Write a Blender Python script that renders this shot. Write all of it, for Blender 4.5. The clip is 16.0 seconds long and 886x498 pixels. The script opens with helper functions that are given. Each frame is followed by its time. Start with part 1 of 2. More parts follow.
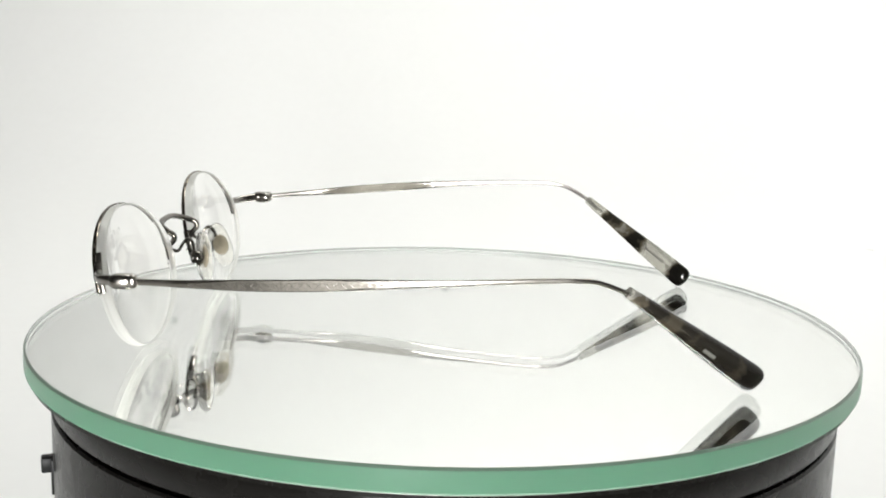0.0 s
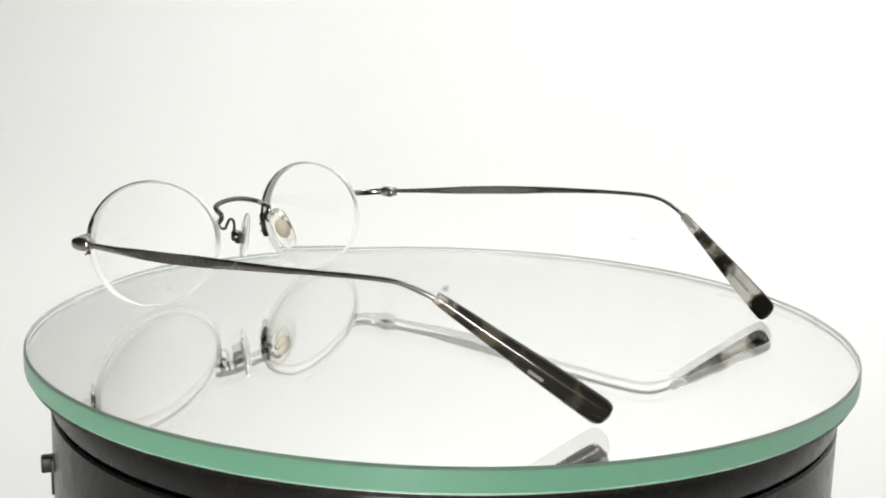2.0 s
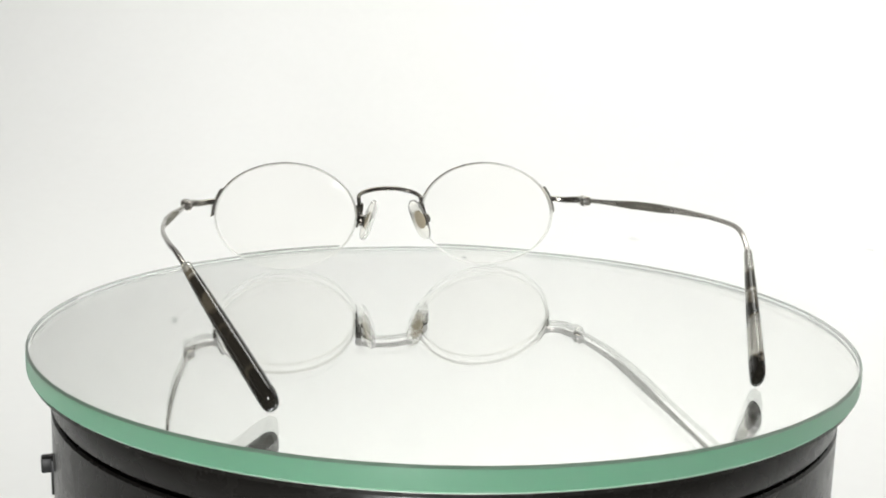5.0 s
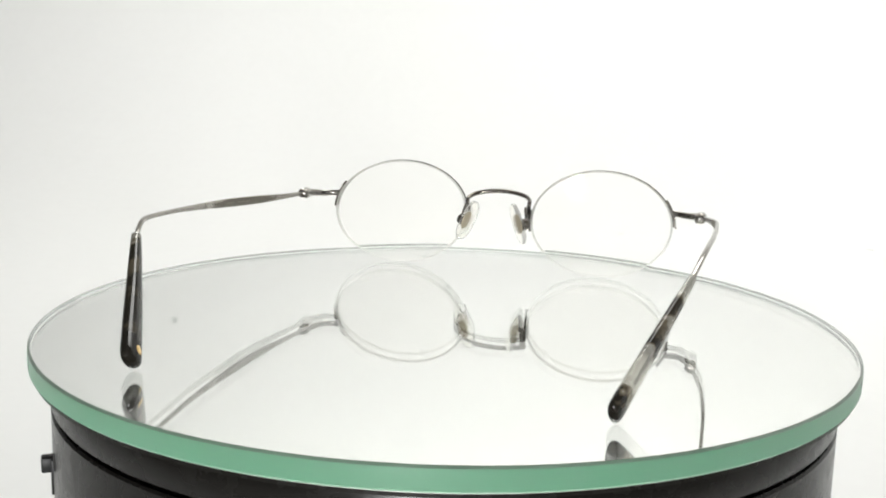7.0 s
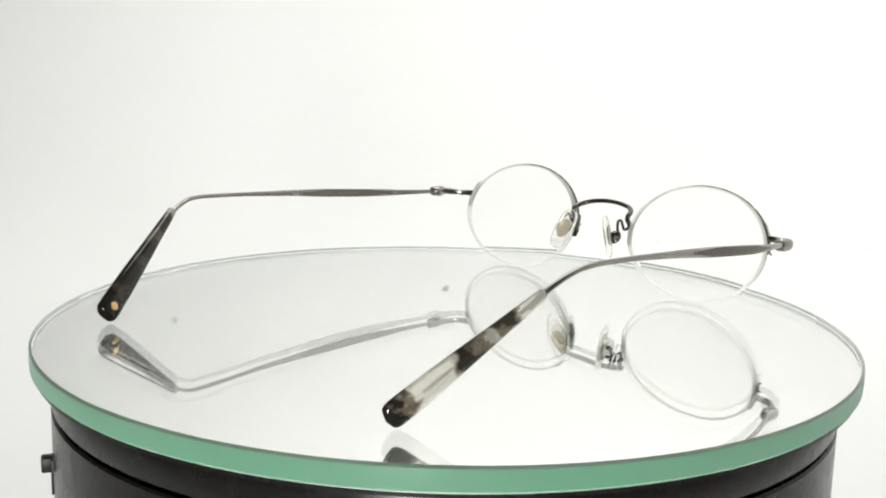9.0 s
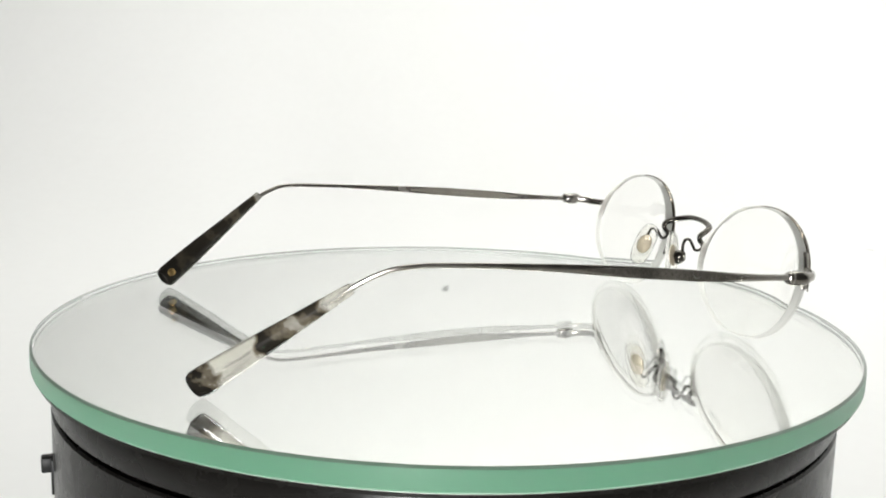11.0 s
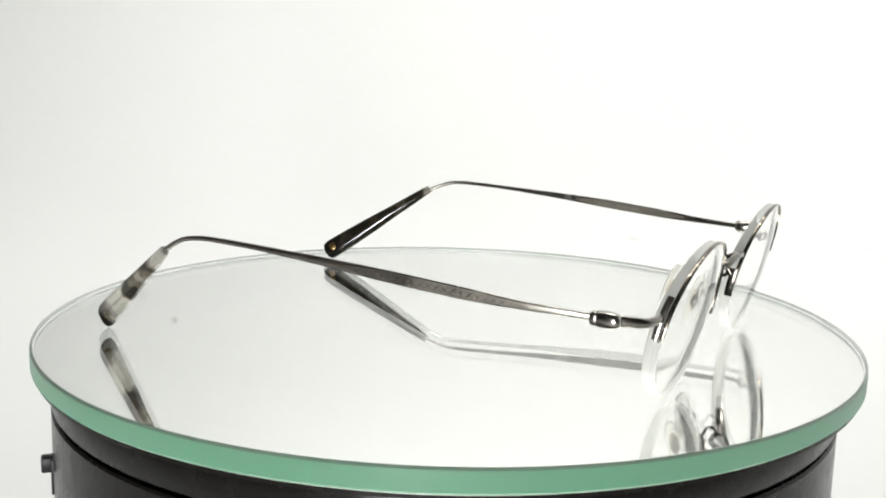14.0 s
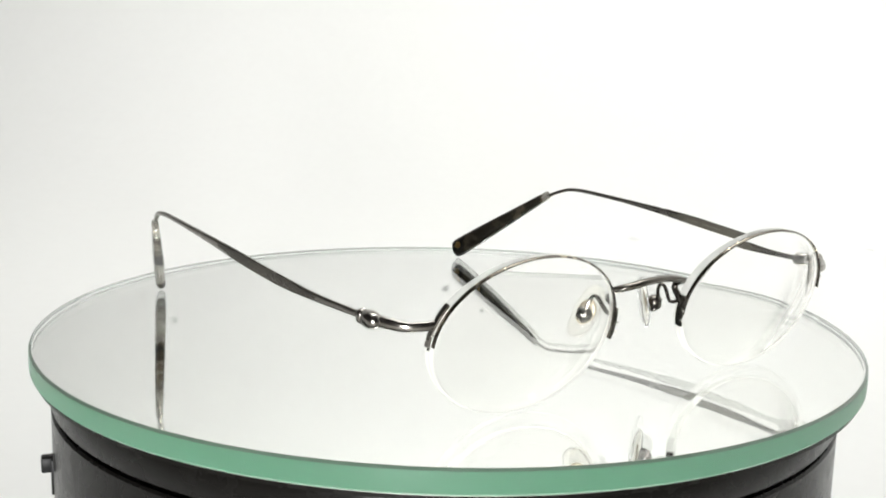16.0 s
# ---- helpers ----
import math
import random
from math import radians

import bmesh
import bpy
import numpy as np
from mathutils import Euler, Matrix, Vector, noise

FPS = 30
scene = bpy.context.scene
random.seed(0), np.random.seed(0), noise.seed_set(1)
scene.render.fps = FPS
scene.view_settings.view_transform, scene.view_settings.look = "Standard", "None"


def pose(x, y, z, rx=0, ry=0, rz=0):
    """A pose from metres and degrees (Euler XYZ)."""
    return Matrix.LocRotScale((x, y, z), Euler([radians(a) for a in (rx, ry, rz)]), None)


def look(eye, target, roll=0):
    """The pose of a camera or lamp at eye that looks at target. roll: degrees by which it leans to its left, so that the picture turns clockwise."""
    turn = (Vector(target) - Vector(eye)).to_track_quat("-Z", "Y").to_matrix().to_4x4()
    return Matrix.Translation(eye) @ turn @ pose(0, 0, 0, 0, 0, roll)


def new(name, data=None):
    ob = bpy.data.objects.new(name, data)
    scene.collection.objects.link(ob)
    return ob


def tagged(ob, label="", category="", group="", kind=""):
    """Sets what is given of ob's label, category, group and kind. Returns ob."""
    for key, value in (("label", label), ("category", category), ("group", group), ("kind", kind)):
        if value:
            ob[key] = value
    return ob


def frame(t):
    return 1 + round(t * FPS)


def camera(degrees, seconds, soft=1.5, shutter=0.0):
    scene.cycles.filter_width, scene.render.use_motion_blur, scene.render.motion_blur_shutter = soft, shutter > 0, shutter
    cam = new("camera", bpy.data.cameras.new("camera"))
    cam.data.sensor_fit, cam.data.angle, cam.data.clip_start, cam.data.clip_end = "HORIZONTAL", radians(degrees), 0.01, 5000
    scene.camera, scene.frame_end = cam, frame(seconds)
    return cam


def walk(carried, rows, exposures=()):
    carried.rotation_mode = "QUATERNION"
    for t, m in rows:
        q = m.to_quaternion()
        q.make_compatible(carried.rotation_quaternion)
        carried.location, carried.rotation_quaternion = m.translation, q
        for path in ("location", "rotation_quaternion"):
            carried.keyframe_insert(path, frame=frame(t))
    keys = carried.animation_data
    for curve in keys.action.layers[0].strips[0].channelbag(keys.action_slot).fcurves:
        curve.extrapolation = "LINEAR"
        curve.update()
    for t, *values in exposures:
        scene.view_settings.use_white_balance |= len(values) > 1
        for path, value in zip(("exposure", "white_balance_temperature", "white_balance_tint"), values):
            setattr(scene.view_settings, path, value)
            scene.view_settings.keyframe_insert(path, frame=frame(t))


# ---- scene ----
# camera on a tripod, one lens, standing still before the turntable
cam = camera(43.25, 16.0, soft=1.9)
EYE = Vector((0.0, -0.27546, 0.06992))
CAM_POSE = look(EYE, EYE + Vector((-0.004474, 0.98276, -0.18483)), 1.506)
walk(cam, [(0.0, CAM_POSE), (16.0, CAM_POSE)])

# ---- light: a studio table with an overhead softbox, a backdrop lamp and a small lamp by the camera ----
scene.view_settings.exposure = 0.0
world = bpy.data.worlds.new("world")
scene.world = world
world.use_nodes = True
world.node_tree.nodes["Background"].inputs[0].default_value = (1.0, 1.0, 1.0, 1)
world.node_tree.nodes["Background"].inputs[1].default_value = 0.05


def area_lamp(name, eye, target, size, watts, colour=(1, 1, 1)):
    data = bpy.data.lights.new(name, "AREA")
    data.shape, data.size, data.size_y = "RECTANGLE", size[0], size[1]
    data.energy, data.color = watts, colour
    ob = new(name, data)
    ob.matrix_world = look(eye, target)
    return ob


area_lamp("softbox_light", (0.10, 0.28, 0.95), (0.10, 0.42, 0.0), (0.5, 0.36), 5.3, (0.995, 1.0, 0.968))
area_lamp("backdrop_light", (0.22, 0.43, 0.90), (0.22, 0.76, 0.0), (1.35, 0.22), 4.75, (0.995, 1.0, 0.968))
area_lamp("front_light", (-0.06, -0.52, -0.01), (0, 0, 0.02), (0.05, 0.16), 3.6)


# ---- materials ----
def material(name):
    m = bpy.data.materials.new(name)
    m.use_nodes = True
    nt = m.node_tree
    return m, nt, nt.nodes["Principled BSDF"]


def node(nt, kind, **values):
    n = nt.nodes.new(kind)
    for k, v in values.items():
        n.inputs[k.replace("_", " ")].default_value = v
    return n


def coords(nt, scale=(1, 1, 1)):
    tc = nt.nodes.new("ShaderNodeTexCoord")
    mp = nt.nodes.new("ShaderNodeMapping")
    mp.inputs["Scale"].default_value = scale
    nt.links.new(tc.outputs["Object"], mp.inputs["Vector"])
    return mp.outputs[0]


def ramp(nt, fac, stops):
    r = nt.nodes.new("ShaderNodeValToRGB")
    el = r.color_ramp.elements
    while len(el) < len(stops):
        el.new(0.5)
    for e, (pos, col) in zip(el, stops):
        e.position, e.color = pos, (*col, 1) if len(col) == 3 else col
    nt.links.new(fac, r.inputs[0])
    return r.outputs[0]


def bump(nt, bsdf, height, strength, distance):
    b = node(nt, "ShaderNodeBump", Strength=strength, Distance=distance)
    nt.links.new(height, b.inputs["Height"])
    nt.links.new(b.outputs[0], bsdf.inputs["Normal"])


def plain(name, colour, rough, metal=0.0, grain=600.0, vary=0.12, relief=0.15, depth=0.00003, scale=(1, 1, 1)):
    """A surface with fine grain and broad patches in colour, gloss and relief."""
    m, nt, b = material(name)
    v = coords(nt, scale)
    fine = node(nt, "ShaderNodeTexNoise", Scale=grain, Detail=4.0)
    broad = node(nt, "ShaderNodeTexNoise", Scale=grain / 14, Detail=3.0)
    nt.links.new(v, fine.inputs["Vector"])
    nt.links.new(v, broad.inputs["Vector"])
    mix = nt.nodes.new("ShaderNodeMath")
    mix.operation = "ADD"
    nt.links.new(fine.outputs["Fac"], mix.inputs[0])
    nt.links.new(broad.outputs["Fac"], mix.inputs[1])
    half = nt.nodes.new("ShaderNodeMath")
    half.operation = "MULTIPLY"
    half.inputs[1].default_value = 0.5
    nt.links.new(mix.outputs[0], half.inputs[0])
    lo = tuple(c * (1 - vary) for c in colour)
    hi = tuple(min(1, c * (1 + vary)) for c in colour)
    nt.links.new(ramp(nt, half.outputs[0], [(0.3, lo), (0.7, hi)]), b.inputs["Base Color"])
    r = max(0.02, rough)
    nt.links.new(ramp(nt, broad.outputs["Fac"], [(0.3, (r * 0.8,) * 3), (0.7, (min(1, r * 1.2),) * 3)]), b.inputs["Roughness"])
    b.inputs["Metallic"].default_value = metal
    if relief:
        bump(nt, b, fine.outputs["Fac"], relief, depth)
    return m


def clear(name, tint, rough=0.0, ior=1.5):
    m, nt, b = material(name)
    b.inputs["Base Color"].default_value = (*tint, 1)
    b.inputs["Transmission Weight"].default_value = 1.0
    b.inputs["Roughness"].default_value = rough
    b.inputs["IOR"].default_value = ior
    return m


def flecks(m, stops):
    """Recolours a plain metal's grain by (place, colour) stops."""
    el = m.node_tree.nodes["Color Ramp"].color_ramp.elements
    while len(el) < len(stops):
        el.new(0.5)
    for e, (pos, col) in zip(el, stops):
        e.position, e.color = pos, (*col, 1)


GUNMETAL = plain("antique_gunmetal", (0.36, 0.345, 0.32), 0.24, 1.0, 2200, 0.3, 0.35, 0.00003)
flecks(GUNMETAL, [(0.3, (0.22, 0.203, 0.178)), (0.7, (0.38, 0.365, 0.34))])
DARK_METAL = plain("darkened_metal", (0.14, 0.13, 0.115), 0.22, 1.0, 1400, 0.4, 0.3, 0.00003)
RIM_METAL = plain("mottled_antique_rim", (0.20, 0.185, 0.165), 0.24, 1.0, 650, 0.45, 0.3, 0.00003)
flecks(RIM_METAL, [(0.36, (0.085, 0.072, 0.058)), (0.545, (0.17, 0.152, 0.128)), (0.575, (0.72, 0.64, 0.5)), (0.66, (0.5, 0.46, 0.4))])
PEWTER = plain("brushed_pewter", (0.31, 0.294, 0.27), 0.2, 1.0, 2200, 0.2, 0.3, 0.00002)
STEEL = plain("polished_steel", (0.62, 0.605, 0.575), 0.2, 1.0, 1500, 0.15, 0.05, 0.00001)
PATINA = plain("dark_patina", (0.12, 0.112, 0.097), 0.45, 0.9, 1800, 0.5, 0.5, 0.00004)
MATTE = plain("matte_gunmetal", (0.175, 0.165, 0.135), 0.55, 0.85, 2500, 0.18, 0.4, 0.00003)
GOLD = plain("gold_inlay", (0.75, 0.52, 0.22), 0.25, 1.0, 1200, 0.1, 0.05, 0.00001)
PRINT = plain("worn_print", (0.15, 0.147, 0.13), 0.5, 0.0, 1500, 0.1, 0.0)
INK = plain("faint_print", (0.20, 0.185, 0.15), 0.5, 0.0, 1500, 0.1, 0.0)

LENS = clear("lens_plastic", (0.999, 0.998, 0.988), 0.0, 1.5)
LENS.node_tree.nodes["Principled BSDF"].inputs["Specular Tint"].default_value = (0.10, 0.12, 0.10, 1)
FROST = plain("frosted_lens_edge", (0.90, 0.90, 0.86), 0.5, 0.0, 2000, 0.03, 0.0)
PAD_METAL = plain("tan_pad_plate", (0.30, 0.265, 0.20), 0.5, 0.3, 1500, 0.12, 0.05, 0.00001)


def glow_through(m, share):
    """Milky surface: that share of the light is scattered on through it."""
    nt = m.node_tree
    b = nt.nodes["Principled BSDF"]
    mx, tr = nt.nodes.new("ShaderNodeMixShader"), nt.nodes.new("ShaderNodeBsdfTranslucent")
    mx.inputs[0].default_value = share
    nt.links.new(b.inputs["Base Color"].links[0].from_socket, tr.inputs["Color"])
    nt.links.new(b.outputs[0], mx.inputs[1])
    nt.links.new(tr.outputs[0], mx.inputs[2])
    nt.links.new(mx.outputs[0], nt.nodes["Material Output"].inputs["Surface"])


def thin_out(m, share):
    """Lets that share of the light straight through a very thin or clear piece."""
    nt = m.node_tree
    mx, tr = nt.nodes.new("ShaderNodeMixShader"), nt.nodes.new("ShaderNodeBsdfTransparent")
    mx.inputs[0].default_value = share
    surface = nt.nodes["Material Output"].inputs["Surface"]
    nt.links.new(surface.links[0].from_socket, mx.inputs[1])
    nt.links.new(tr.outputs[0], mx.inputs[2])
    nt.links.new(mx.outputs[0], surface)


NYLON = plain("nylon_thread", (0.85, 0.86, 0.84), 0.4, 0.0, 2000, 0.05, 0.0)
NYLON.node_tree.nodes["Principled BSDF"].inputs["Transmission Weight"].default_value = 0.5
NYLON.node_tree.nodes["Principled BSDF"].inputs["IOR"].default_value = 1.25
# clear bevel: its dark reflection of the room is put into the colour
SEAM = plain("seam_dark_reflection", (0.11, 0.19, 0.13), 0.15, 0.0, 1500, 0.2, 0.1)
SILICONE = clear("pad_silicone", (0.97, 0.955, 0.90), 0.04, 1.25)
glow_through(FROST, 0.8)
thin_out(FROST, 0.35)
thin_out(SILICONE, 0.35)
thin_out(NYLON, 0.92)
thin_out(SEAM, 0.45)
PLATE = clear("float_glass", (0.994, 1.0, 0.99), 0.0, 1.5)
PLATE_SIDE = clear("ground_glass", (0.97, 0.99, 0.98), 0.45, 1.5)
SILVER = plain("mirror_silver", (0.985, 0.99, 0.98), 0.02, 1.0, 40, 0.01, 0.0)
SILVER.node_tree.nodes["Principled BSDF"].inputs["Roughness"].default_value = 0.0
for lk in list(SILVER.node_tree.links):
    if lk.to_socket.name == "Roughness":
        SILVER.node_tree.links.remove(lk)
BLACK = plain("black_satin_plastic", (0.0060, 0.0056, 0.005), 0.27, 0.0, 2500, 0.15, 0.25, 0.00004)
BLACK.node_tree.nodes["Principled BSDF"].inputs["Specular IOR Level"].default_value = 0.14
RUBBER = plain("black_switch_plastic", (0.009, 0.0095, 0.0095), 0.5, 0.0, 2000, 0.2, 0.2, 0.00003)
RUBBER.node_tree.nodes["Principled BSDF"].inputs["Specular IOR Level"].default_value = 0.2
PAPER = plain("white_sweep_paper", (0.86, 0.86, 0.85), 0.9, 0.0, 120, 0.012, 0.05, 0.0002)
ROOM = plain("grey_studio_wall", (0.42, 0.41, 0.38), 0.8, 0.0, 30, 0.1, 0.1, 0.001)


def ground_edge_material():
    """Seamed edge of green float glass: light comes through it from inside the plate."""
    m, nt, b = material("ground_glass_edge")
    out = nt.nodes["Material Output"]
    v = coords(nt, (1, 1, 1))
    n = node(nt, "ShaderNodeTexNoise", Scale=900.0, Detail=3.0)
    nt.links.new(v, n.inputs["Vector"])
    col = ramp(nt, n.outputs["Fac"], [(0.3, (0.12, 0.37, 0.212)), (0.7, (0.13, 0.39, 0.228))])
    nt.links.new(col, b.inputs["Base Color"])
    b.inputs["Roughness"].default_value = 0.2
    tr = nt.nodes.new("ShaderNodeBsdfTranslucent")
    nt.links.new(col, tr.inputs["Color"])
    mx = nt.nodes.new("ShaderNodeMixShader")
    mx.inputs[0].default_value = 0.55
    nt.links.new(b.outputs[0], mx.inputs[1])
    nt.links.new(tr.outputs[0], mx.inputs[2])
    nt.links.new(mx.outputs[0], out.inputs["Surface"])
    return m


EDGE = ground_edge_material()
thin_out(EDGE, 0.45)


def sensor_dust_material(size, depth):
    """A grey disc that fades out to its border; imitates camera sensor dust."""
    m, nt, b = material("sensor_dust")
    b.inputs["Base Color"].default_value = (0.2, 0.2, 0.19, 1)
    b.inputs["Roughness"].default_value = 0.9
    tc = nt.nodes.new("ShaderNodeTexCoord")
    far = nt.nodes.new("ShaderNodeVectorMath")
    far.operation = "LENGTH"
    nt.links.new(tc.outputs["Object"], far.inputs[0])
    share = nt.nodes.new("ShaderNodeMapRange")
    share.inputs["From Min"].default_value, share.inputs["From Max"].default_value = size, size * 0.3
    share.inputs["To Min"].default_value, share.inputs["To Max"].default_value = 0.0, depth
    nt.links.new(far.outputs["Value"], share.inputs["Value"])
    mx, tr = nt.nodes.new("ShaderNodeMixShader"), nt.nodes.new("ShaderNodeBsdfTransparent")
    nt.links.new(share.outputs[0], mx.inputs[0])
    nt.links.new(tr.outputs[0], mx.inputs[1])
    nt.links.new(b.outputs[0], mx.inputs[2])
    nt.links.new(mx.outputs[0], nt.nodes["Material Output"].inputs["Surface"])
    return m


def acetate(name, stops, length, seed):
    """Tortoise acetate: black and clear smoke-beige bands along the tip, with ragged borders."""
    m, nt, b = material(name)
    tc = nt.nodes.new("ShaderNodeTexCoord")
    sep = nt.nodes.new("ShaderNodeSeparateXYZ")
    nt.links.new(tc.outputs["Object"], sep.inputs[0])
    mp = nt.nodes.new("ShaderNodeMapping")
    mp.inputs["Location"].default_value = (seed, seed * 0.7, 0)
    nt.links.new(tc.outputs["Object"], mp.inputs["Vector"])
    n = node(nt, "ShaderNodeTexNoise", Scale=260.0, Detail=2.5, Roughness=0.55)
    nt.links.new(mp.outputs[0], n.inputs["Vector"])
    a = nt.nodes.new("ShaderNodeMath")
    a.operation = "MULTIPLY_ADD"
    a.inputs[1].default_value = 1 / length
    nt.links.new(sep.outputs[0], a.inputs[0])
    s = nt.nodes.new("ShaderNodeMath")
    s.operation = "MULTIPLY_ADD"
    s.inputs[1].default_value, s.inputs[2].default_value = 0.32, -0.16
    nt.links.new(n.outputs["Fac"], s.inputs[0])
    nt.links.new(s.outputs[0], a.inputs[2])
    fac = ramp(nt, a.outputs[0], [(p, (v,) * 3) for p, v in stops])
    col = ramp(nt, fac, [(0.0, (0.011, 0.010, 0.008)), (0.5, (0.14, 0.12, 0.085)), (1.0, (0.84, 0.83, 0.75))])
    nt.links.new(col, b.inputs["Base Color"])
    tw = nt.nodes.new("ShaderNodeMath")
    tw.operation = "MULTIPLY"
    tw.inputs[1].default_value = 0.85
    nt.links.new(fac, tw.inputs[0])
    nt.links.new(tw.outputs[0], b.inputs["Transmission Weight"])
    b.inputs["Roughness"].default_value = 0.16
    b.inputs["IOR"].default_value = 1.3
    b.inputs["Specular IOR Level"].default_value = 0.06
    b.inputs["Coat Weight"].default_value = 0.55
    b.inputs["Coat Roughness"].default_value = 0.06
    fine = node(nt, "ShaderNodeTexNoise", Scale=500.0, Detail=2.0)
    nt.links.new(tc.outputs["Object"], fine.inputs["Vector"])
    bump(nt, b, fine.outputs["Fac"], 0.08, 0.00004)
    return m


# ---- mesh helpers ----
def part(name, bm, mat, parent=None, label="", smooth=True, m=None):
    me = bpy.data.meshes.new(name)
    bmesh.ops.recalc_face_normals(bm, faces=bm.faces[:])
    for f in bm.faces:
        f.smooth = smooth
    if smooth:
        for e in bm.edges:
            e.smooth = len(e.link_faces) != 2 or e.calc_face_angle(0) < radians(42)
    bm.to_mesh(me)
    bm.free()
    me.materials.append(mat)
    ob = new(name, me)
    if parent is not None:
        ob.parent = parent
    if m is not None:
        ob.matrix_local = m
    if label:
        tagged(ob, label)
    return ob


def thing(name, label, category, **more):
    return tagged(new(name), label, category, **more)


def lathe(profile, n=128, bm=None, close=False):
    """Turns (radius, height) points round the z axis."""
    bm = bm or bmesh.new()
    rings = []
    for r, z in profile:
        if r < 1e-7:
            rings.append([bm.verts.new((0, 0, z))])
        else:
            rings.append([bm.verts.new((r * math.cos(a), r * math.sin(a), z)) for a in (2 * math.pi * i / n for i in range(n))])
    pairs = list(zip(rings, rings[1:])) + ([(rings[-1], rings[0])] if close else [])
    for a, b in pairs:
        for i in range(n):
            j = (i + 1) % n
            if len(a) == 1:
                bm.faces.new((a[0], b[i], b[j]))
            elif len(b) == 1:
                bm.faces.new((a[i], a[j], b[0]))
            else:
                bm.faces.new((a[i], a[j], b[j], b[i]))
    return bm


def spline(points, per=8):
    """A smooth line through points of any width."""
    p = [np.array(q, float) for q in points]
    p = [2 * p[0] - p[1]] + p + [2 * p[-1] - p[-2]]
    out = []
    for i in range(1, len(p) - 2):
        for k in range(per):
            t = k / per
            out.append(0.5 * (2 * p[i] + (p[i + 1] - p[i - 1]) * t + (2 * p[i - 1] - 5 * p[i] + 4 * p[i + 1] - p[i + 2]) * t * t
                              + (3 * p[i] - p[i - 1] - 3 * p[i + 1] + p[i + 2]) * t ** 3))
    out.append(p[-2])
    return out


def sweep(rows, side, n=12, square=2.0, bm=None):
    """A bar along rows of (x, y, z, half width along side, half height across it), with rounded ends."""
    bm = bm or bmesh.new()
    pts = [Vector(r[:3]) for r in rows]
    rings = []
    last = len(rows) - 1
    for i, r in enumerate(rows):
        t = (pts[min(i + 1, last)] - pts[max(i - 1, 0)]).normalized()
        s = Vector(side) if not callable(side) else Vector(side(i / last))
        s = (s - t * s.dot(t)).normalized()
        h = t.cross(s)
        ring = []
        for k in range(n):
            a = 2 * math.pi * (k + 0.5) / n
            c, d = math.cos(a), math.sin(a)
            e = 2.0 / square
            ring.append(bm.verts.new(pts[i] + s * (r[3] * math.copysign(abs(c) ** e, c)) + h * (r[4] * math.copysign(abs(d) ** e, d))))
        rings.append(ring)
    for a, b in zip(rings, rings[1:]):
        for k in range(n):
            bm.faces.new((a[k], a[(k + 1) % n], b[(k + 1) % n], b[k]))
    for ring, i, j in ((rings[0], 0, 1), (rings[-1], last, last - 1)):
        tip = bm.verts.new(pts[i] + (pts[i] - pts[j]).normalized() * min(rows[i][3], rows[i][4]) * 0.5)
        for k in range(n):
            bm.faces.new((ring[k], ring[(k + 1) % n], tip))
    return bm


def ball(centre, radii, bm=None, m=None, u=16, v=10):
    bm = bm or bmesh.new()
    mat = Matrix.Translation(centre) @ (m or Matrix()) @ Matrix.Diagonal((*radii, 1))
    bmesh.ops.create_uvsphere(bm, u_segments=u, v_segments=v, radius=1, matrix=mat)
    return bm


def pebble(centre, radii, m, u=28, v=16, power=2.6):
    """A rounded block: flat in front, with soft corners."""
    bm = ball((0, 0, 0), (1, 1, 1), u=u, v=v)
    for vert in bm.verts:
        c = vert.co
        k = (abs(c.y) ** power + abs(c.z) ** power + abs(c.x) ** power) ** (-1 / power)
        vert.co = (c.x * k * radii[0], c.y * k * radii[1], c.z * k * radii[2])
    bm.transform(Matrix.Translation(centre) @ m)
    return bm


def box(size, bevel=0.0, m=None, bm=None):
    bm = bm or bmesh.new()
    made = bmesh.ops.create_cube(bm, size=1, matrix=(m or Matrix()) @ Matrix.Diagonal((*size, 1)))
    if bevel:
        edges = {e for vtx in made["verts"] for e in vtx.link_edges}
        bmesh.ops.bevel(bm, geom=list(edges), offset=bevel, segments=2, affect="EDGES", profile=0.5)
    return bm


# ---- the setting: white sweep on a table, grey studio round it ----
TABLE = -0.075


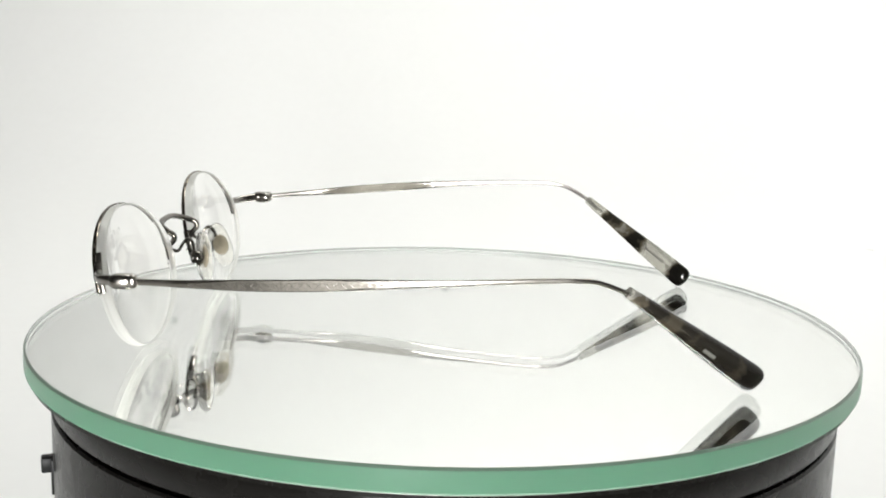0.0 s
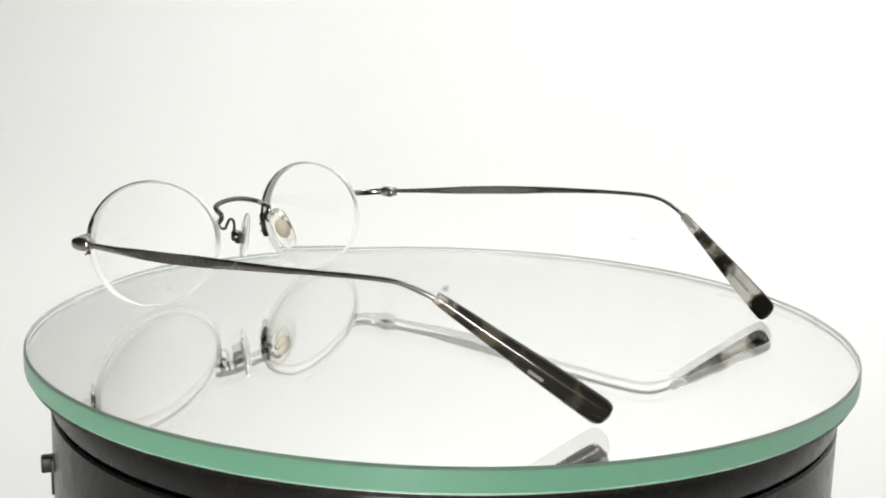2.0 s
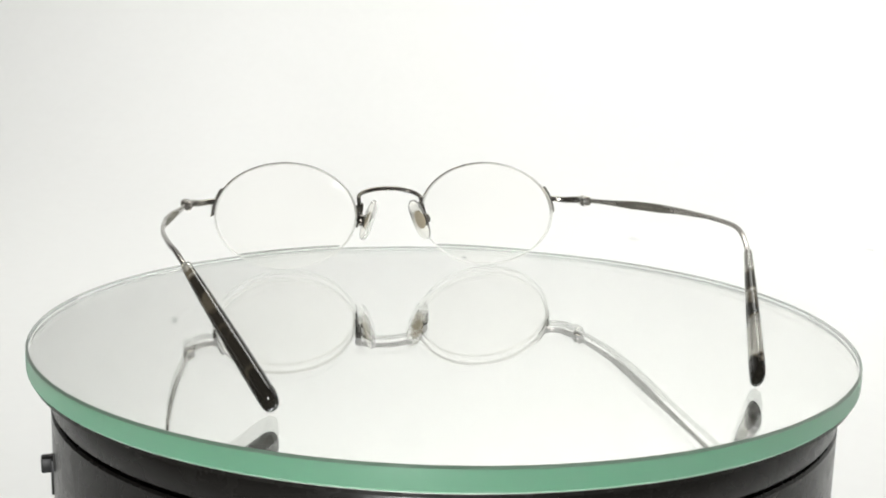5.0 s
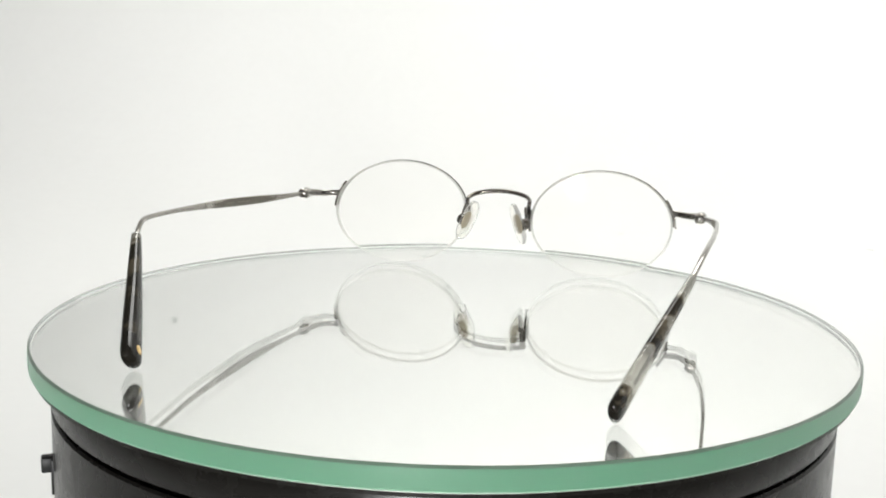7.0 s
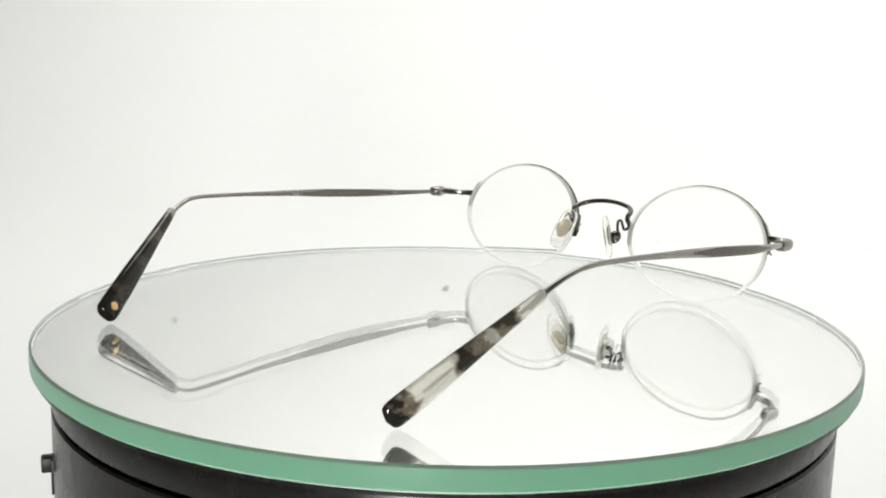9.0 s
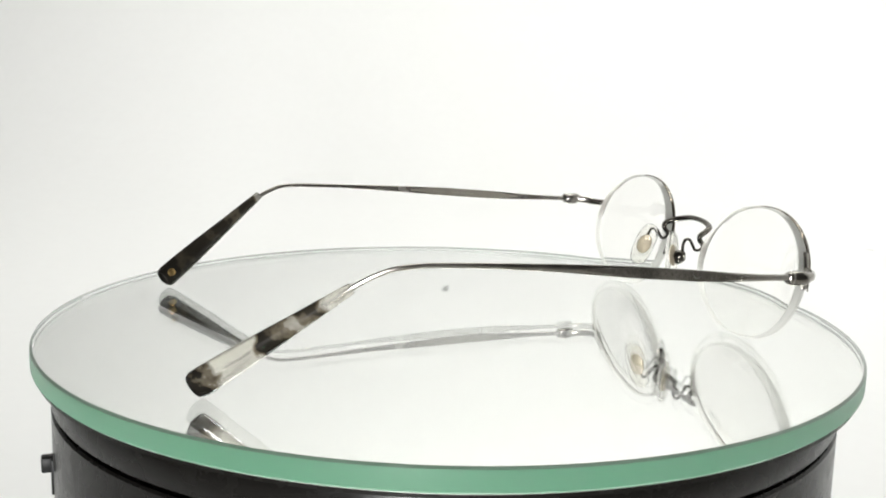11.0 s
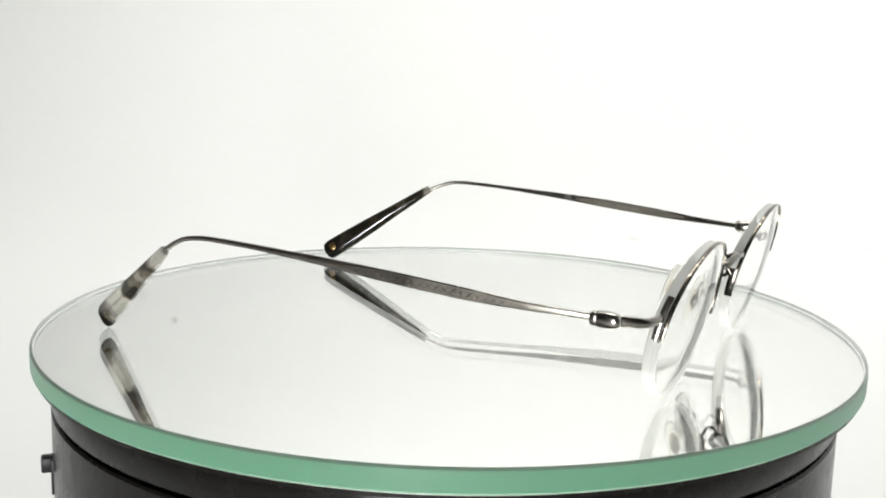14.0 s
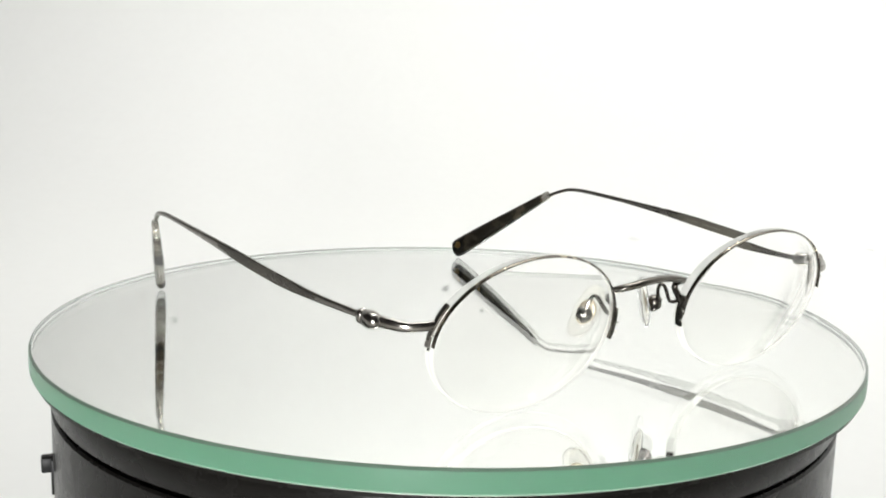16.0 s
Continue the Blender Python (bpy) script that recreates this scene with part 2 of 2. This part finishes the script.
def build_setting():
    bm = bmesh.new()
    prof = [(-0.12, TABLE), (0.55, TABLE)]
    for k in range(1, 17):
        a = math.pi / 2 * k / 16
        prof.append((0.55 + 0.40 * math.sin(a), TABLE + 0.40 * (1 - math.cos(a))))
    prof.append((0.95, 1.5))
    left = [bm.verts.new((-1.5, y, z)) for y, z in prof]
    right = [bm.verts.new((1.5, y, z)) for y, z in prof]
    for i in range(len(prof) - 1):
        bm.faces.new((left[i], right[i], right[i + 1], left[i + 1]))
    sweep_paper = part("backdrop", bm, PAPER)
    # sensor dust spots, imitated by added discs where sight lines meet the paper
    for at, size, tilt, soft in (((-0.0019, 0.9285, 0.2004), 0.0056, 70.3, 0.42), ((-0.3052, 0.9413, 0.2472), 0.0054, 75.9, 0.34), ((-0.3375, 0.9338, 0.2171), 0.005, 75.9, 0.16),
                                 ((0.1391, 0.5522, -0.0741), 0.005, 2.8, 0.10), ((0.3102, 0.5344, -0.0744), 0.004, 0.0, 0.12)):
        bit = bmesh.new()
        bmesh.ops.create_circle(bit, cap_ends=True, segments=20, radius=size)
        part("sensor_dust_spot", bit, sensor_dust_material(size, soft), sweep_paper, "faint grey sensor dust spot, put on the paper", m=pose(*at, tilt, 0, 0) @ Matrix.Diagonal((1, 1 if tilt > 10 else 1.8, 1, 1)))
    tagged(sweep_paper, "seamless white paper sweep behind the turntable", "backdrop", kind="structure")
    # unseen board, added to brighten what lenses and metal reflect on the right
    tagged(part("bounce_board", box((0.01, 1.25, 1.1), 0.001, Matrix.Translation((0.74, 0.30, TABLE + 0.551))), PAPER, smooth=False),
           "unseen white bounce board added beside the sweep", "backdrop", kind="structure")
    tagged(part("table", box((2.2, 1.3, 0.03), 0.003, Matrix.Translation((0, 0.25, TABLE - 0.0165))), ROOM), "grey studio table under the paper sweep", "table", kind="structure")
    for name, size, at in (("wall_south", (5, 0.1, 3.2), (0, -2.05, 0.8)), ("wall_west", (0.1, 4.2, 3.2), (-2.45, 0.1, 0.8)),
                           ("wall_east", (0.1, 4.2, 3.2), (2.45, 0.1, 0.8)), ("wall_north", (5, 0.1, 3.2), (0, 2.15, 0.8)),
                           ("floor", (5, 4.4, 0.1), (0, 0, -0.85)), ("ceiling", (5, 4.4, 0.1), (0, 0, 2.35))):
        tagged(part(name, box(size, m=Matrix.Translation(at)), ROOM, smooth=False), "grey painted studio " + name.split("_")[0], name.split("_")[0], kind="structure")


build_setting()


# ---- the turntable: black drum with a gap under its rotor and a slide switch ----
DRUM = 0.0953
GLASS = 0.005


def build_turntable():
    t = thing("turntable", "black satin plastic display turntable under a round mirror", "turntable")
    t.location = (0, 0, TABLE)
    up = Matrix.Translation((0, 0, -TABLE))
    top, gap = -GLASS - 0.0010, -0.0138
    part("rotor", lathe([(0, top), (DRUM - 0.002, top), (DRUM - 0.0006, top - 0.0005), (DRUM, top - 0.0018), (DRUM, gap + 0.0005),
                         (DRUM - 0.0004, gap), (DRUM - 0.02, gap), (0, gap)]), BLACK, t, "black rotor disc", m=up)
    part("gap_ring", lathe([(DRUM - 0.019, gap + 0.001), (DRUM - 0.019, gap - 0.003)]), RUBBER, t, "dark gap", m=up)
    low = gap - 0.0010
    part("base", lathe([(0, low), (DRUM - 0.0005, low), (DRUM, low - 0.0005), (DRUM, TABLE + 0.004), (DRUM - 0.002, TABLE + 0.0015),
                        (DRUM - 0.004, TABLE), (0, TABLE)]), BLACK, t, "black drum base", m=up)
    a = math.radians(200)
    side = Matrix.Rotation(a, 4, "Z")
    plate = part("switch_plate", box((0.0018, 0.005, 0.0085), 0.0003, up @ side @ Matrix.Translation((DRUM - 0.0004, 0, -0.0310))), RUBBER, t, "black switch plate")
    part("switch_knob", box((0.0042, 0.0035, 0.0036), 0.0005, up @ side @ Matrix.Translation((DRUM + 0.0005, 0, -0.0283))), RUBBER, plate, "black slide knob")
    return t


TURNTABLE = build_turntable()


# ---- the round mirror: thick green float glass, silvered behind ----
def plate_body(R, b):
    """The plate with clear faces and a rough side."""
    r = R - 0.0001
    bm = lathe([(0, 0), (r - b, 0), (r, -b), (r, -GLASS + b), (r - b, -GLASS), (0, -GLASS)], 192)
    for f in bm.faces:
        if f.calc_center_median().xy.length > R - b:
            f.material_index = 1
    return bm


def build_mirror():
    t = thing("round_mirror", "round mirror of thick green-edged glass on the turntable", "mirror")
    off = Matrix.Translation((-0.00064, -0.00024, 0))
    R, b = 0.1, 0.0005
    g = part("glass_plate", plate_body(R, b), PLATE, t, "clear float glass", False, off)
    g.data.materials.append(PLATE_SIDE)
    g.visible_shadow = False
    edge = part("ground_edge", lathe([(R, -b), (R + 0.00005, -GLASS * 0.5), (R, -GLASS + b), (R - b, -GLASS)], 192), EDGE, t, "green ground glass edge", True, off)
    # bevel with the dark room's reflection as its colour
    part("seam", lathe([(R - b - 0.00005, 0.00004), (R - b * 0.4, -b * 0.35), (R, -b)], 192), SEAM, edge, "polished seam, coloured dark for the room it reflects")
    part("silver_backing", lathe([(0, -GLASS - 0.0001), (R - 0.0008, -GLASS - 0.0001), (R - 0.0008, -GLASS - 0.0002), (0, -GLASS - 0.0002)], 192), SILVER, t, "silver mirror backing", False, off)
    part("back_paint", lathe([(0, -GLASS - 0.0003), (R - 0.0008, -GLASS - 0.0003), (R - 0.0008, -GLASS - 0.0010), (0, -GLASS - 0.0010)], 192), BLACK, t, "black back paint", False, off)
    return t


MIRROR = build_mirror()


# ---- the eyeglasses ----
# own axes: u to the wearer's right, b backwards to the tips, z up; millimetres
def G(u, b, z):
    x = -0.06706 + (0.998 * b + 0.057 * u) * 0.001
    y = 0.0021 + (-0.057 * b + 0.998 * u) * 0.001
    return Vector((x, y, z * 0.001))


def D(u, b, z):
    return Vector((0.998 * b + 0.057 * u, -0.057 * b + 0.998 * u, z)).normalized()


def bar(rows, side, n=12, square=2.0):
    return sweep([(*G(*r[:3]), r[3] * 0.001, r[4] * 0.001) for r in rows], D(*side), n, square)


LEAN = 0.22
LENS_U, LENS_Z, LENS_A, LENS_B = 31.5, 15.85, 21.3, 15.6


def lens_place(s, du, dz, n):
    """A point of the lens on side s: du, dz from its centre in its plane, n forwards of it."""
    b = -2.4 - dz * LEAN
    c = math.sqrt(1 + LEAN * LEAN)
    return G(s * LENS_U + du, b - n / c, LENS_Z + dz - n * LEAN / c)


FRONT_BEND, BACK_BEND, MIDDLE = 240.0, 143.6, 1.5


def sag(du, dz):
    return -(du * du + dz * dz) / FRONT_BEND + 1.2


def back_sag(du, dz):
    return 1.2 - MIDDLE - (du * du + dz * dz) / BACK_BEND


def build_lens(parent, s):
    """A minus lens: thin in its middle, thick and frosted at its edge."""
    bm = bmesh.new()
    n, steps = 120, (0.0, 0.1, 0.2, 0.3, 0.4, 0.5, 0.6, 0.7, 0.8, 0.9, 0.96, 0.99)
    faces = []
    for curve in (sag, back_sag):
        rings = []
        for k in steps:
            if k == 0:
                rings.append([bm.verts.new(lens_place(s, 0, 0, curve(0, 0)))])
                continue
            ring = []
            for i in range(n):
                a = 2 * math.pi * i / n
                du, dz = LENS_A * k * math.cos(a), LENS_B * k * math.sin(a)
                ring.append(bm.verts.new(lens_place(s, du, dz, curve(du, dz))))
            rings.append(ring)
        faces.append(rings)
        for a, b in zip(rings, rings[1:]):
            for i in range(n):
                j = (i + 1) % n
                bm.faces.new((a[0], b[i], b[j]) if len(a) == 1 else (a[i], a[j], b[j], b[i]))
    mid = []
    for curve, depth in ((sag, -0.2), (back_sag, 0.2)):
        ring = []
        for i in range(n):
            a = 2 * math.pi * i / n
            du, dz = LENS_A * math.cos(a), LENS_B * math.sin(a)
            ring.append(bm.verts.new(lens_place(s, du, dz, curve(du, dz) + depth)))
        mid.append(ring)
    chain = [faces[0][-1], mid[0], mid[1], faces[1][-1]]
    for a, b in zip(chain, chain[1:]):
        for i in range(n):
            j = (i + 1) % n
            bm.faces.new((a[i], a[j], b[j], b[i])).material_index = 1
    ob = part("lens", bm, LENS, parent, "clear oval plastic lens")
    ob.data.materials.append(FROST)
    ob.visible_shadow = False
    return ob


def lens_arc(s, a0, a1, grow, depth, count=40):
    """Points on the lens's rim; angles in degrees from the outer side up."""
    out = []
    for i in range(count + 1):
        a = math.radians(a0 + (a1 - a0) * i / count)
        du, dz = LENS_A * math.cos(a), LENS_B * math.sin(a)
        k = 1 + grow / math.hypot(du, dz)
        out.append(lens_place(s, s * du * k, dz * k, sag(du, dz) + depth))
    return out


def build_front(root, s):
    lens = build_lens(root, s)
    fwd = D(0, -1, -LEAN)
    mm = 0.001
    rim = [(*q, 0.46 * mm, 0.19 * mm) for q in lens_arc(s, 2, 184, 0.24, 0.0, 56)]
    part("rim", sweep(rim, fwd, 10, 2.6), RIM_METAL, root, "thin gunmetal half rim")
    thread = [(*q, 0.2 * mm, 0.2 * mm) for q in lens_arc(s, 2, -176, 0.12, -0.9, 56)]
    ob = part("nylon_thread", sweep(thread, fwd, 8), NYLON, lens, "clear nylon thread")
    ob.visible_shadow = False
    # lugs that clasp the rim's ends
    outer = [(*q, 0.65 * mm, 0.32 * mm) for q in lens_arc(s, 30, 1, 0.72, -1.1, 10)]
    lug = part("outer_lug", sweep(outer, fwd, 10, 3.0), GUNMETAL, root, "gunmetal lug at the hinge side")
    inner = [(*q, 0.95 * mm, 0.36 * mm) for q in lens_arc(s, 170, 193, 0.72, -0.5, 10)]
    nose = part("inner_lug", sweep(inner, fwd, 10, 3.0), DARK_METAL, root, "gunmetal lug at the nose side")
    for k, angle in enumerate((10, 1)):
        q = lens_arc(s, angle, angle, 1.0, -0.2, 1)[0]
        part("rivet", ball(q, (0.32 * mm,) * 3, u=10, v=6), STEEL, lug, "bright rivet")
    for k, angle in enumerate((180, 187)):
        q = lens_arc(s, angle, angle, 1.0, 0.5, 1)[0]
        part("rivet", ball(q, (0.3 * mm,) * 3, u=10, v=6), STEEL, nose, "bright rivet")
    # endpiece sweeping out and back to the hinge
    rows = spline([(s * 52.8, -1.6, 20.6, 0.9, 0.6), (s * 54.8, -1.3, 20.5, 0.9, 0.65), (s * 57.2, -0.1, 20.4, 0.95, 0.7),
                   (s * 59.2, 2.0, 20.7, 1.05, 0.75), (s * 60.7, 5.0, 21.0, 1.1, 0.8), (s * 61.2, 6.8, 21.1, 1.0, 0.8)], 6)
    part("endpiece", bar(rows, (0, 0, 1), 12, 2.5), PEWTER, root, "curved gunmetal endpiece")
    turn = Matrix.Rotation(math.radians(-3.3 - s * 9), 4, "Z")
    hinge = part("hinge", pebble(G(s * 61.0, 6.3, 20.95), (3.0 * mm, 1.6 * mm, 1.65 * mm), turn, 24, 14, 2.6), PEWTER, root, "rounded hinge knuckle")
    part("hinge_barrel", pebble(G(s * 61.4, 8.3, 21.1), (1.0 * mm, 1.2 * mm, 1.4 * mm), turn, 18, 12, 3.0), GUNMETAL, hinge, "gunmetal hinge barrel")
    part("hinge_screw", ball(G(s * 61.3, 8.2, 22.3), (0.55 * mm, 0.55 * mm, 0.4 * mm), u=10, v=6), STEEL, hinge, "small screw")
    # pad arm: an S of wire from the nose lug, box and clear pad
    arm = spline([(s * 9.6, -0.4, 18.2, 0.42, 0.42), (s * 9.4, 0.3, 17.4, 0.42, 0.42), (s * 9.2, 1.6, 17.3, 0.4, 0.4), (s * 9.3, 2.6, 18.8, 0.4, 0.4),
                  (s * 9.4, 3.6, 20.1, 0.4, 0.4), (s * 9.3, 4.7, 20.1, 0.4, 0.4), (s * 9.6, 5.5, 18.7, 0.4, 0.4), (s * 10.1, 5.7, 16.6, 0.45, 0.45)], 7)
    part("pad_arm", bar(arm, (1, 0, 0.3), 8), DARK_METAL, root, "bent gunmetal pad arm")
    down = Vector((s * 0.36, 0.20, -0.90)).normalized()
    out = Vector((-s * 0.84, 0.54, 0))
    out = (out - down * out.dot(down)).normalized()
    wide = down.cross(out)
    face = Matrix((D(*out), D(*wide), D(*down))).transposed().to_4x4()
    pad = part("nose_pad", pebble(G(s * 7.8, 7.6, 15.9), (1.15 * mm, 2.75 * mm, 6.3 * mm), face), SILICONE, root, "clear silicone nose pad")
    pad.visible_shadow = False
    part("pad_plate", ball(G(s * 8.0, 7.5, 15.9), (0.3 * mm, 2.0 * mm, 3.0 * mm), m=face, u=18, v=8), PAD_METAL, pad, "oval metal plate inside the pad")
    block = pebble(G(s * 9.8, 6.4, 15.9), (1.4 * mm, 1.7 * mm, 1.6 * mm), face, 14, 8)
    ball(G(s * 9.6, 6.7, 14.7), (0.95 * mm,) * 3, block, u=12, v=8)
    ball(G(s * 10.1, 5.7, 16.5), (0.8 * mm,) * 3, block, u=12, v=8)
    screw_box = part("pad_box", block, DARK_METAL, pad, "gunmetal pad screw box")
    for at in ((11.0, 5.9, 15.9), (10.4, 6.2, 14.5)):
        part("screw", ball(G(s * at[0], at[1], at[2]), (0.4 * mm,) * 3, u=10, v=6), STEEL, screw_box, "bright screw head")


def temple_line(s):
    """Centre line and half sizes of a temple: half height, half thickness."""
    if s < 0:
        pts = [(-61.3, 8.0, 21.0, 0.62, 0.5), (-63.1, 20, 21.4, 0.8, 0.42), (-64.7, 30, 21.9, 1.15, 0.36), (-66.0, 40, 22.5, 1.22, 0.36),
               (-66.9, 50, 23.2, 1.2, 0.38), (-67.5, 62, 24.0, 0.92, 0.42), (-67.6, 72, 24.6, 0.7, 0.46), (-67.3, 80, 25.1, 0.58, 0.5), (-66.6, 90, 25.6, 0.55, 0.5),
               (-66.0, 96, 25.7, 0.52, 0.52), (-65.0, 100, 25.2, 0.52, 0.52), (-63.1, 105.5, 22.9, 0.52, 0.52), (-61.6, 109.0, 20.2, 0.52, 0.52)]
    else:
        pts = [(61.6, 8.0, 21.3, 0.62, 0.5), (64.2, 20, 22.3, 0.8, 0.42), (65.5, 30, 23.2, 1.15, 0.36), (66.2, 40, 24.2, 1.22, 0.36),
               (66.4, 50, 25.1, 1.2, 0.38), (66.5, 62, 26.2, 0.92, 0.42), (66.4, 72, 26.9, 0.7, 0.46), (66.3, 80, 27.4, 0.58, 0.5), (65.8, 90, 27.7, 0.55, 0.5),
               (65.5, 95, 27.5, 0.52, 0.52), (64.8, 99.5, 26.5, 0.52, 0.52), (63.4, 105, 23.6, 0.52, 0.52), (62.2, 108.4, 20.8, 0.52, 0.52)]
    return pts


TIPS = {-1: ((-63.0, 105.6, 23.2), (-48.2, 134.3, 2.1)), 1: ((63.3, 105.4, 23.3), (51.5, 134.3, 2.0))}
BANDS = {
    1: [(0.0, 0.85), (0.15, 0.85), (0.22, 0.05), (0.28, 0.05), (0.34, 0.7), (0.38, 0.6), (0.44, 0.02), (0.53, 0.0), (0.60, 0.8), (0.83, 0.85), (0.89, 0.0), (1.0, 0.0)],
    -1: [(0.0, 0.8), (0.06, 0.7), (0.11, 0.03), (0.24, 0.02), (0.28, 0.24), (0.32, 0.2), (0.36, 0.02), (0.45, 0.02), (0.49, 0.1), (0.53, 0.02), (0.76, 0.01), (0.81, 0.1), (0.86, 0.0), (1.0, 0.0)],
}


def build_tip(root, s):
    a, b = G(*TIPS[s][0]), G(*TIPS[s][1])
    x = (b - a).normalized()
    inward = D(-s, 0.22 if s < 0 else -0.1, 0.0)
    z = (inward - x * inward.dot(x)).normalized()
    y = z.cross(x)
    m = Matrix((x, y, z)).transposed().to_4x4()
    m.translation = a
    length = (b - a).length
    mm = 0.001
    rows = [(0.0, 1.05, 1.0), (0.01, 1.2, 1.12), (0.15, 1.5, 1.35), (0.35, 1.9, 1.58), (0.6, 2.5, 1.78), (0.8, 2.85, 1.86),
            (0.93, 2.98, 1.85), (0.972, 2.8, 1.72), (0.992, 2.3, 1.4), (1.0, 1.55, 0.92)]
    slim = 1.0 if s < 0 else 0.78
    line = [(k * length, 0, 0, w * mm, h * slim * mm) for k, w, h in rows]
    line = [tuple(r) for r in spline(line, 4)]
    mat = acetate("tortoise_acetate", BANDS[s], length, 0.37 * s + 1.3)
    tip = part("temple_tip", sweep(line, (0, 1, 0), 20, 2.25), mat, root, "black and smoke-clear tortoise acetate temple tip", m=m)
    core = [(k * length, 0, 0, w * mm, 0.3 * mm) for k, w in ((0.0, 0.3), (0.3, 0.3), (0.6, 0.28), (0.78, 0.26))]
    part("wire_core", sweep(core, (0, 1, 0), 8), DARK_METAL, tip, "metal wire core")
    if s < 0:
        part("print", box((3.4 * mm, 0.8 * mm, 0.06 * mm), 0, Matrix.Translation((0.6 * length, 0.35 * mm, -1.77 * mm))), PRINT, tip, "small pale print", False)
        part("gold_emblem", ball((0.925 * length, 0, 1.83 * mm), (1.1 * mm, 1.1 * mm, 0.12 * mm), u=16, v=6), GOLD, tip, "round gold emblem")
    return tip


def build_temple(root, s):
    rows = [tuple(r) for r in spline(temple_line(s), 6)]
    temple = part("temple", bar(rows, (0, 0, 1), 16, 3.4), GUNMETAL, root, "slim gunmetal temple widening at its middle")
    # engraved scroll on the outer face
    mm = 0.001
    def plaque(name, b0, b1, side, share, mat, label):
        line = []
        for i in range(46):
            b = b0 + (b1 - b0) * i / 45
            c = spline_at(rows, b)
            ease = min(1.0, 4 * i / 45, 4 * (45 - i) / 45) * 0.7 + 0.3
            line.append((*G(c[0] + side * (c[4] - 0.015), b, c[2]), 0.04 * mm, c[3] * share * ease * mm))
        part(name, sweep(line, D(side, 0, 0), 8, 3.0), mat, temple, label)
    plaque("engraved_ground", 20, 59, s, 0.88, PATINA, "darkened ground of the engraving")
    plaque("inner_face", 24, 58, -s, 0.93, MATTE, "matte inner face")
    for phase, rate, share, thick in ((0, 1.9, 0.72, 0.075), (math.pi, 1.9, 0.62, 0.06)):
        wave = []
        for i in range(220):
            b = 20.5 + 38 * i / 219
            c = spline_at(rows, b)
            amp = max(0.0, c[3] - 0.4) * share
            h = amp * math.sin(b * rate + phase)
            swell = thick * (0.55 + 0.6 * abs(math.cos(b * rate + phase)))
            wave.append((*G(c[0] + s * (c[4] + 0.02), b, c[2] + h), swell * mm, swell * mm))
        part("engraving", sweep(wave, D(s, 0, 0), 6), PEWTER if phase == 0 else GUNMETAL, temple, "raised scroll engraving")
    # pale print on the inner face, as plain bars
    for b0, b1, h in ((36, 46.5, 0.42), (49, 54, 0.26)) if s > 0 else ((38, 45, 0.34), (47, 51, 0.26)):
        bm = bmesh.new()
        b = b0
        while b < b1:
            c = spline_at(rows, b)
            step = 0.55 + 0.35 * ((b * 7.3) % 1)
            q = G(c[0] - s * (c[4] + 0.01), b + step / 2, c[2])
            box((step * 0.7 * mm, 0.05 * mm, h * mm), 0, Matrix.Translation(q) @ Matrix.Rotation(math.radians(-3.3), 4, "Z"), bm)
            b += step
        part("print", bm, INK, temple, "small faint print", False)
    build_tip(root, s)


def spline_at(rows, b):
    for r, q in zip(rows, rows[1:]):
        if r[1] <= b <= q[1]:
            k = (b - r[1]) / max(1e-6, q[1] - r[1])
            return [r[i] + (q[i] - r[i]) * k for i in range(5)]
    return rows[-1]


def build_glasses():
    root = thing("eyeglasses", "half-rim oval eyeglasses of gunmetal with tortoise tips, open on the mirror", "eyeglasses")
    for s in (-1, 1):
        build_front(root, s)
        build_temple(root, s)
    half = [(9.7, -0.9, 17.6, 0.6, 0.6), (9.6, -0.2, 18.9, 0.62, 0.6), (9.6, 0.7, 20.0, 0.64, 0.62), (9.7, 0.6, 21.2, 0.66, 0.62),
            (9.4, -0.9, 22.0, 0.72, 0.62), (8.2, -2.6, 22.7, 0.78, 0.64), (6.4, -3.5, 23.2, 0.8, 0.66), (3.6, -3.9, 23.7, 0.8, 0.66)]
    rows = [(-u, b, z, w, h) for u, b, z, w, h in half] + [(0, -4.0, 23.9, 0.8, 0.66)] + half[::-1]
    part("bridge", bar(spline(rows, 6), (0, -1, -0.3), 12, 2.8), DARK_METAL, root, "arched gunmetal bridge")
    return root


GLASSES = build_glasses()


# ---- the turn: the mirror and the eyeglasses go round together ----
def motions():
    turn = [(t / 2, pose(0, 0, 0, 0, 0, -14.472 * t / 2)) for t in range(33)]
    walk(MIRROR, turn)
    walk(GLASSES, turn)


motions()
